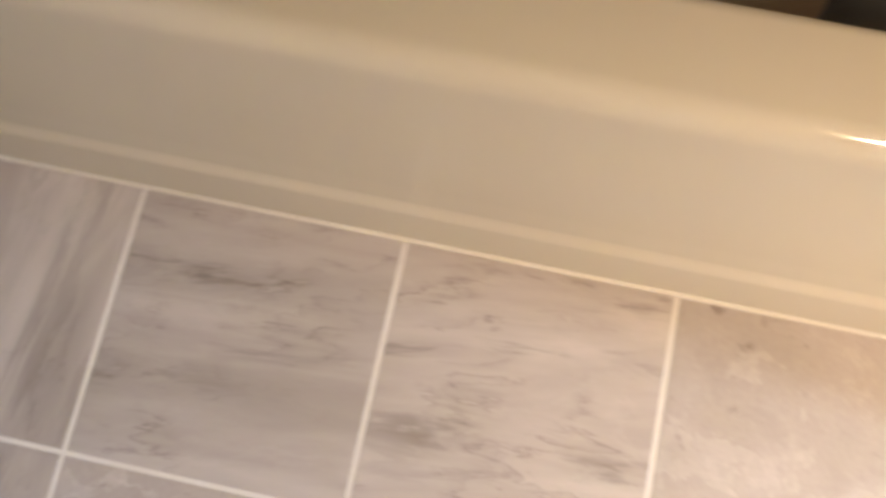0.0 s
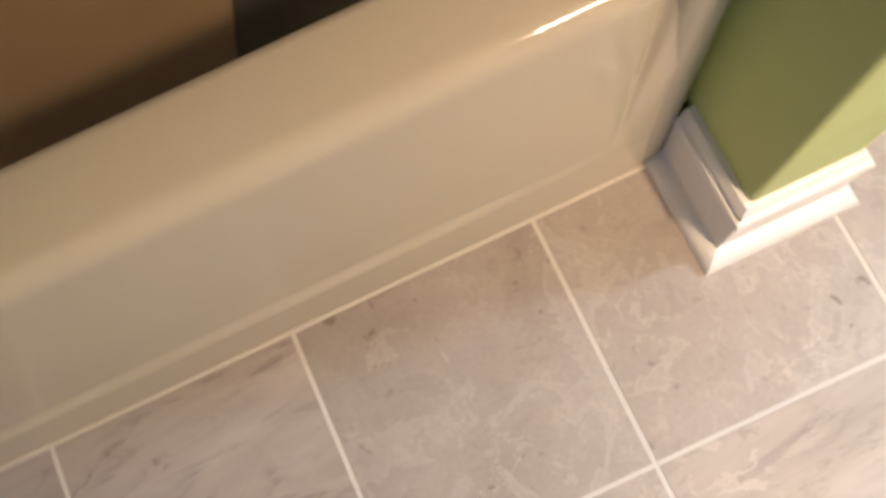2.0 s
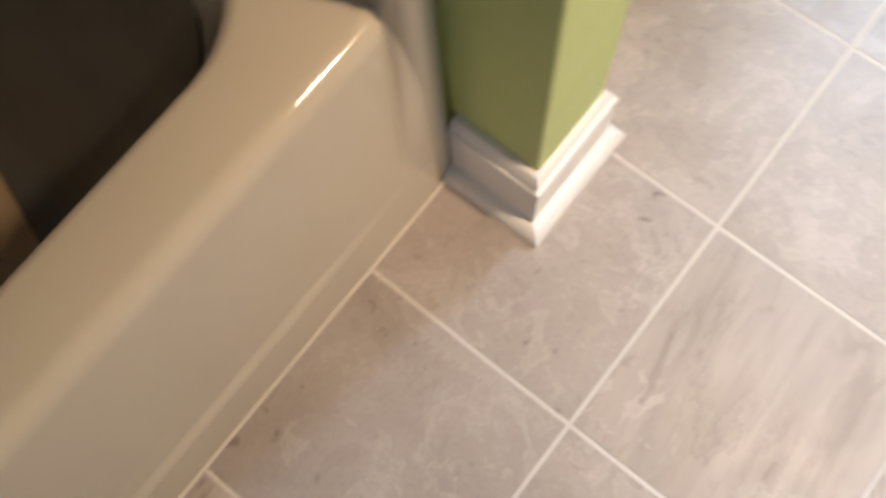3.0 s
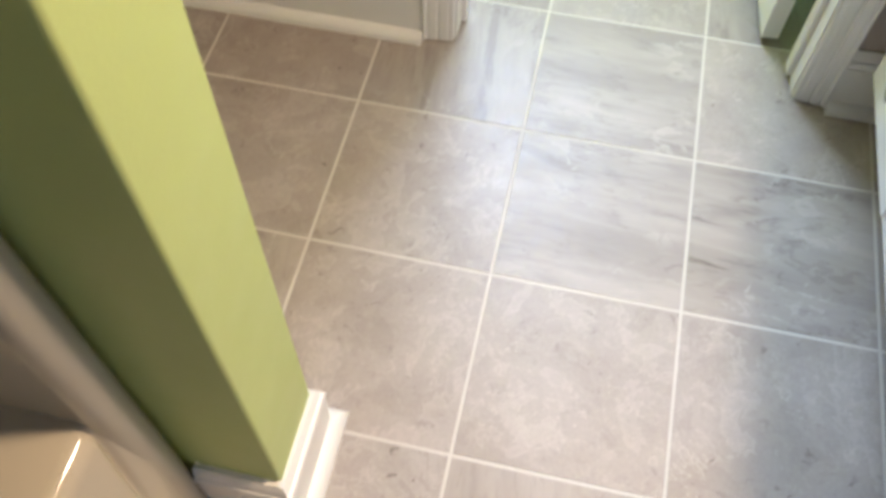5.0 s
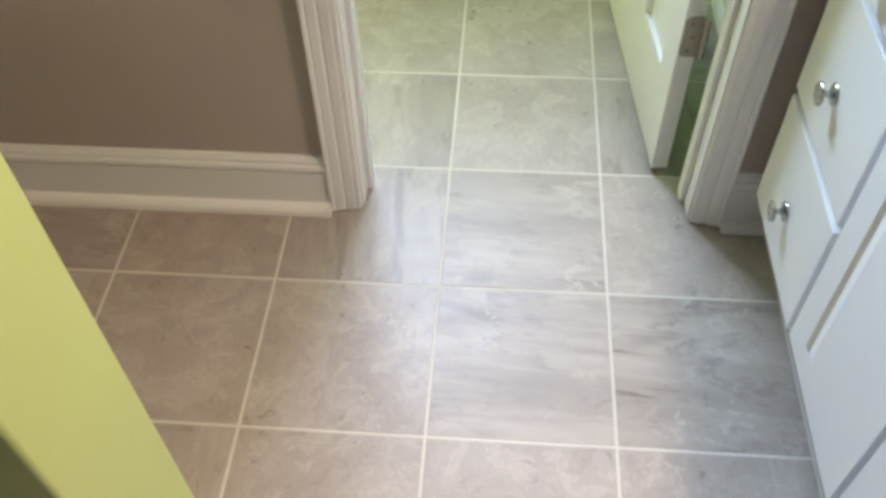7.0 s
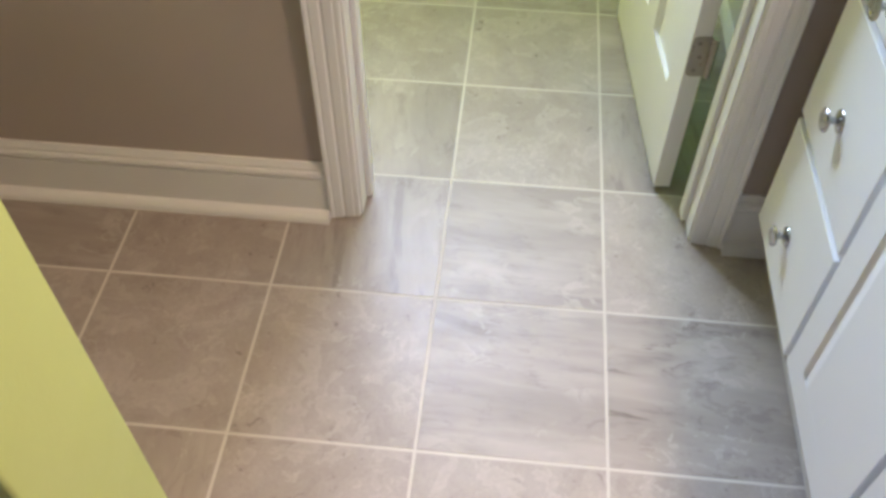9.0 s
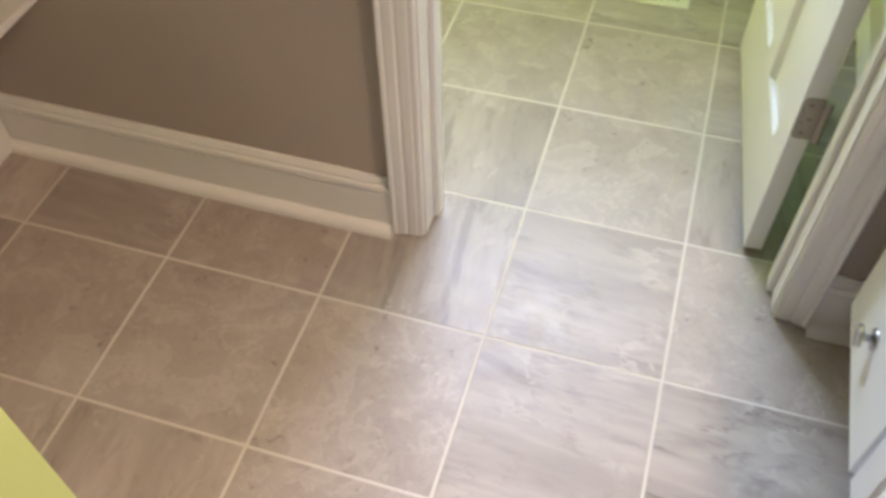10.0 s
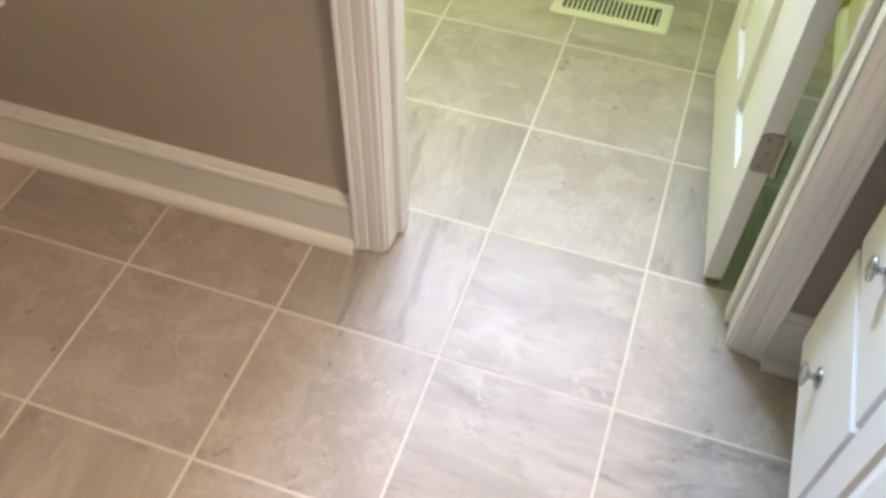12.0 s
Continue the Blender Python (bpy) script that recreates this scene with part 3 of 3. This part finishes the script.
# ---- alcove shelf ----
shelf = tagged(part("shelf", box(0.42, WALL_X - 0.001, 0.910, NY - 0.001, 0.420, 0.436, 0.003), M["trim"]), "white painted shelf board fixed across the alcove", "shelf")

# ---- floor register ----
vent = thing("floor_register", "cream enamelled floor register with parallel louvres", "vent", at=(2.168, -0.083, 0.0))
bm = bmesh.new()
outer = rounded_ring(-0.066, 0.066, -0.155, 0.155, 0.008, 0.0, 4)
inner = rounded_ring(-0.040, 0.040, -0.128, 0.128, 0.003, 0.0, 4)
loops = []
for ring, z, grow in ((outer, 0.0005, 1.0), (outer, 0.003, 1.0), (outer, 0.0055, 0.955), (inner, 0.0055, 1.0), (inner, -0.002, 1.0)):
    loops.append([bm.verts.new((x * grow, y * grow, z)) for x, y, _ in ring])
for a, b in zip(loops, loops[1:]):
    for k in range(len(outer)):
        j = (k + 1) % len(outer)
        bm.faces.new((a[k], a[j], b[j], b[k]))
part("frame", bm, M["vent"], vent)
# flat black plate added for the shade between the louvres, no hollow below
part("duct", box(-0.040, 0.040, -0.128, 0.128, 0.0003, 0.0012), M["hole"], vent)
part("lever", box(-0.034, 0.020, -0.1235, -0.1195, 0.0013, 0.0075, 0.001), M["vent"], vent, "small pale damper lever")
for k in range(18):
    y = -0.107 + k * 0.0131
    part("louvre", box(-0.040, 0.040, y - 0.0024, y + 0.0024, 0.0013, 0.0052), M["vent"], vent)

# ---- floor: grout bed and tiles ----
floor = tagged(part("floor", box(WX - 0.1, FX + 0.12, SY - 0.1, NY + 0.1, -0.06, -0.0006), M["grout"]), "grey stone-look floor tiles with pale cream grout", "floor", kind="structure")
G = 0.0026
KIND = {(-4, 0): "tile_y", (-3, 0): "tile_x_veined", (-2, 0): "tile_x_veined", (-1, 0): "tile_cloud", (0, 0): "tile_cloud", (2, -2): "tile_y_veined", (2, -1): "tile_y", (3, -1): "tile_y", (3, 0): "tile_x", (4, 0): "tile_x",
        (4, -1): "tile_cloud", (2, 0): "tile_cloud", (1, 0): "tile_cloud", (1, -1): "tile_cloud", (1, -2): "tile_cloud", (0, -1): "tile_x", (2, 1): "tile_cloud", (3, -2): "tile_cloud", (5, 0): "tile_cloud", (5, -1): "tile_cloud", (3, 1): "tile_cloud", (4, -2): "tile_x"}


def tile_mesh(mat):
    bm = bmesh.new()
    h, c = P / 2 - G, 0.0012
    rings = [[bm.verts.new((sx * (h - e), sy * (h - e), z)) for sx, sy in ((-1, -1), (1, -1), (1, 1), (-1, 1))] for e, z in ((0, -0.008), (0, -0.0011), (c * 0.35, -0.0003), (c, 0.0))]
    for a, b in zip(rings, rings[1:]):
        for k in range(4):
            bm.faces.new((a[k], a[(k + 1) % 4], b[(k + 1) % 4], b[k]))
    bm.faces.new(rings[-1])
    return mesh_of("floor_tile", bm, M[mat])


TILE = {k: tile_mesh(k) for k in ("tile_cloud", "tile_x", "tile_y", "tile_x_veined", "tile_y_veined")}
pick = random.Random(7)
for i in range(-5, 8):
    for j in range(-4, 4):
        kind = KIND.get((i, j)) or pick.choice(["tile_cloud", "tile_cloud", "tile_x", "tile_y"])
        t = new("floor_tile", TILE[kind])
        t.parent = floor
        t.location = ((i + 0.5) * P, (j + 0.5) * P, 0)
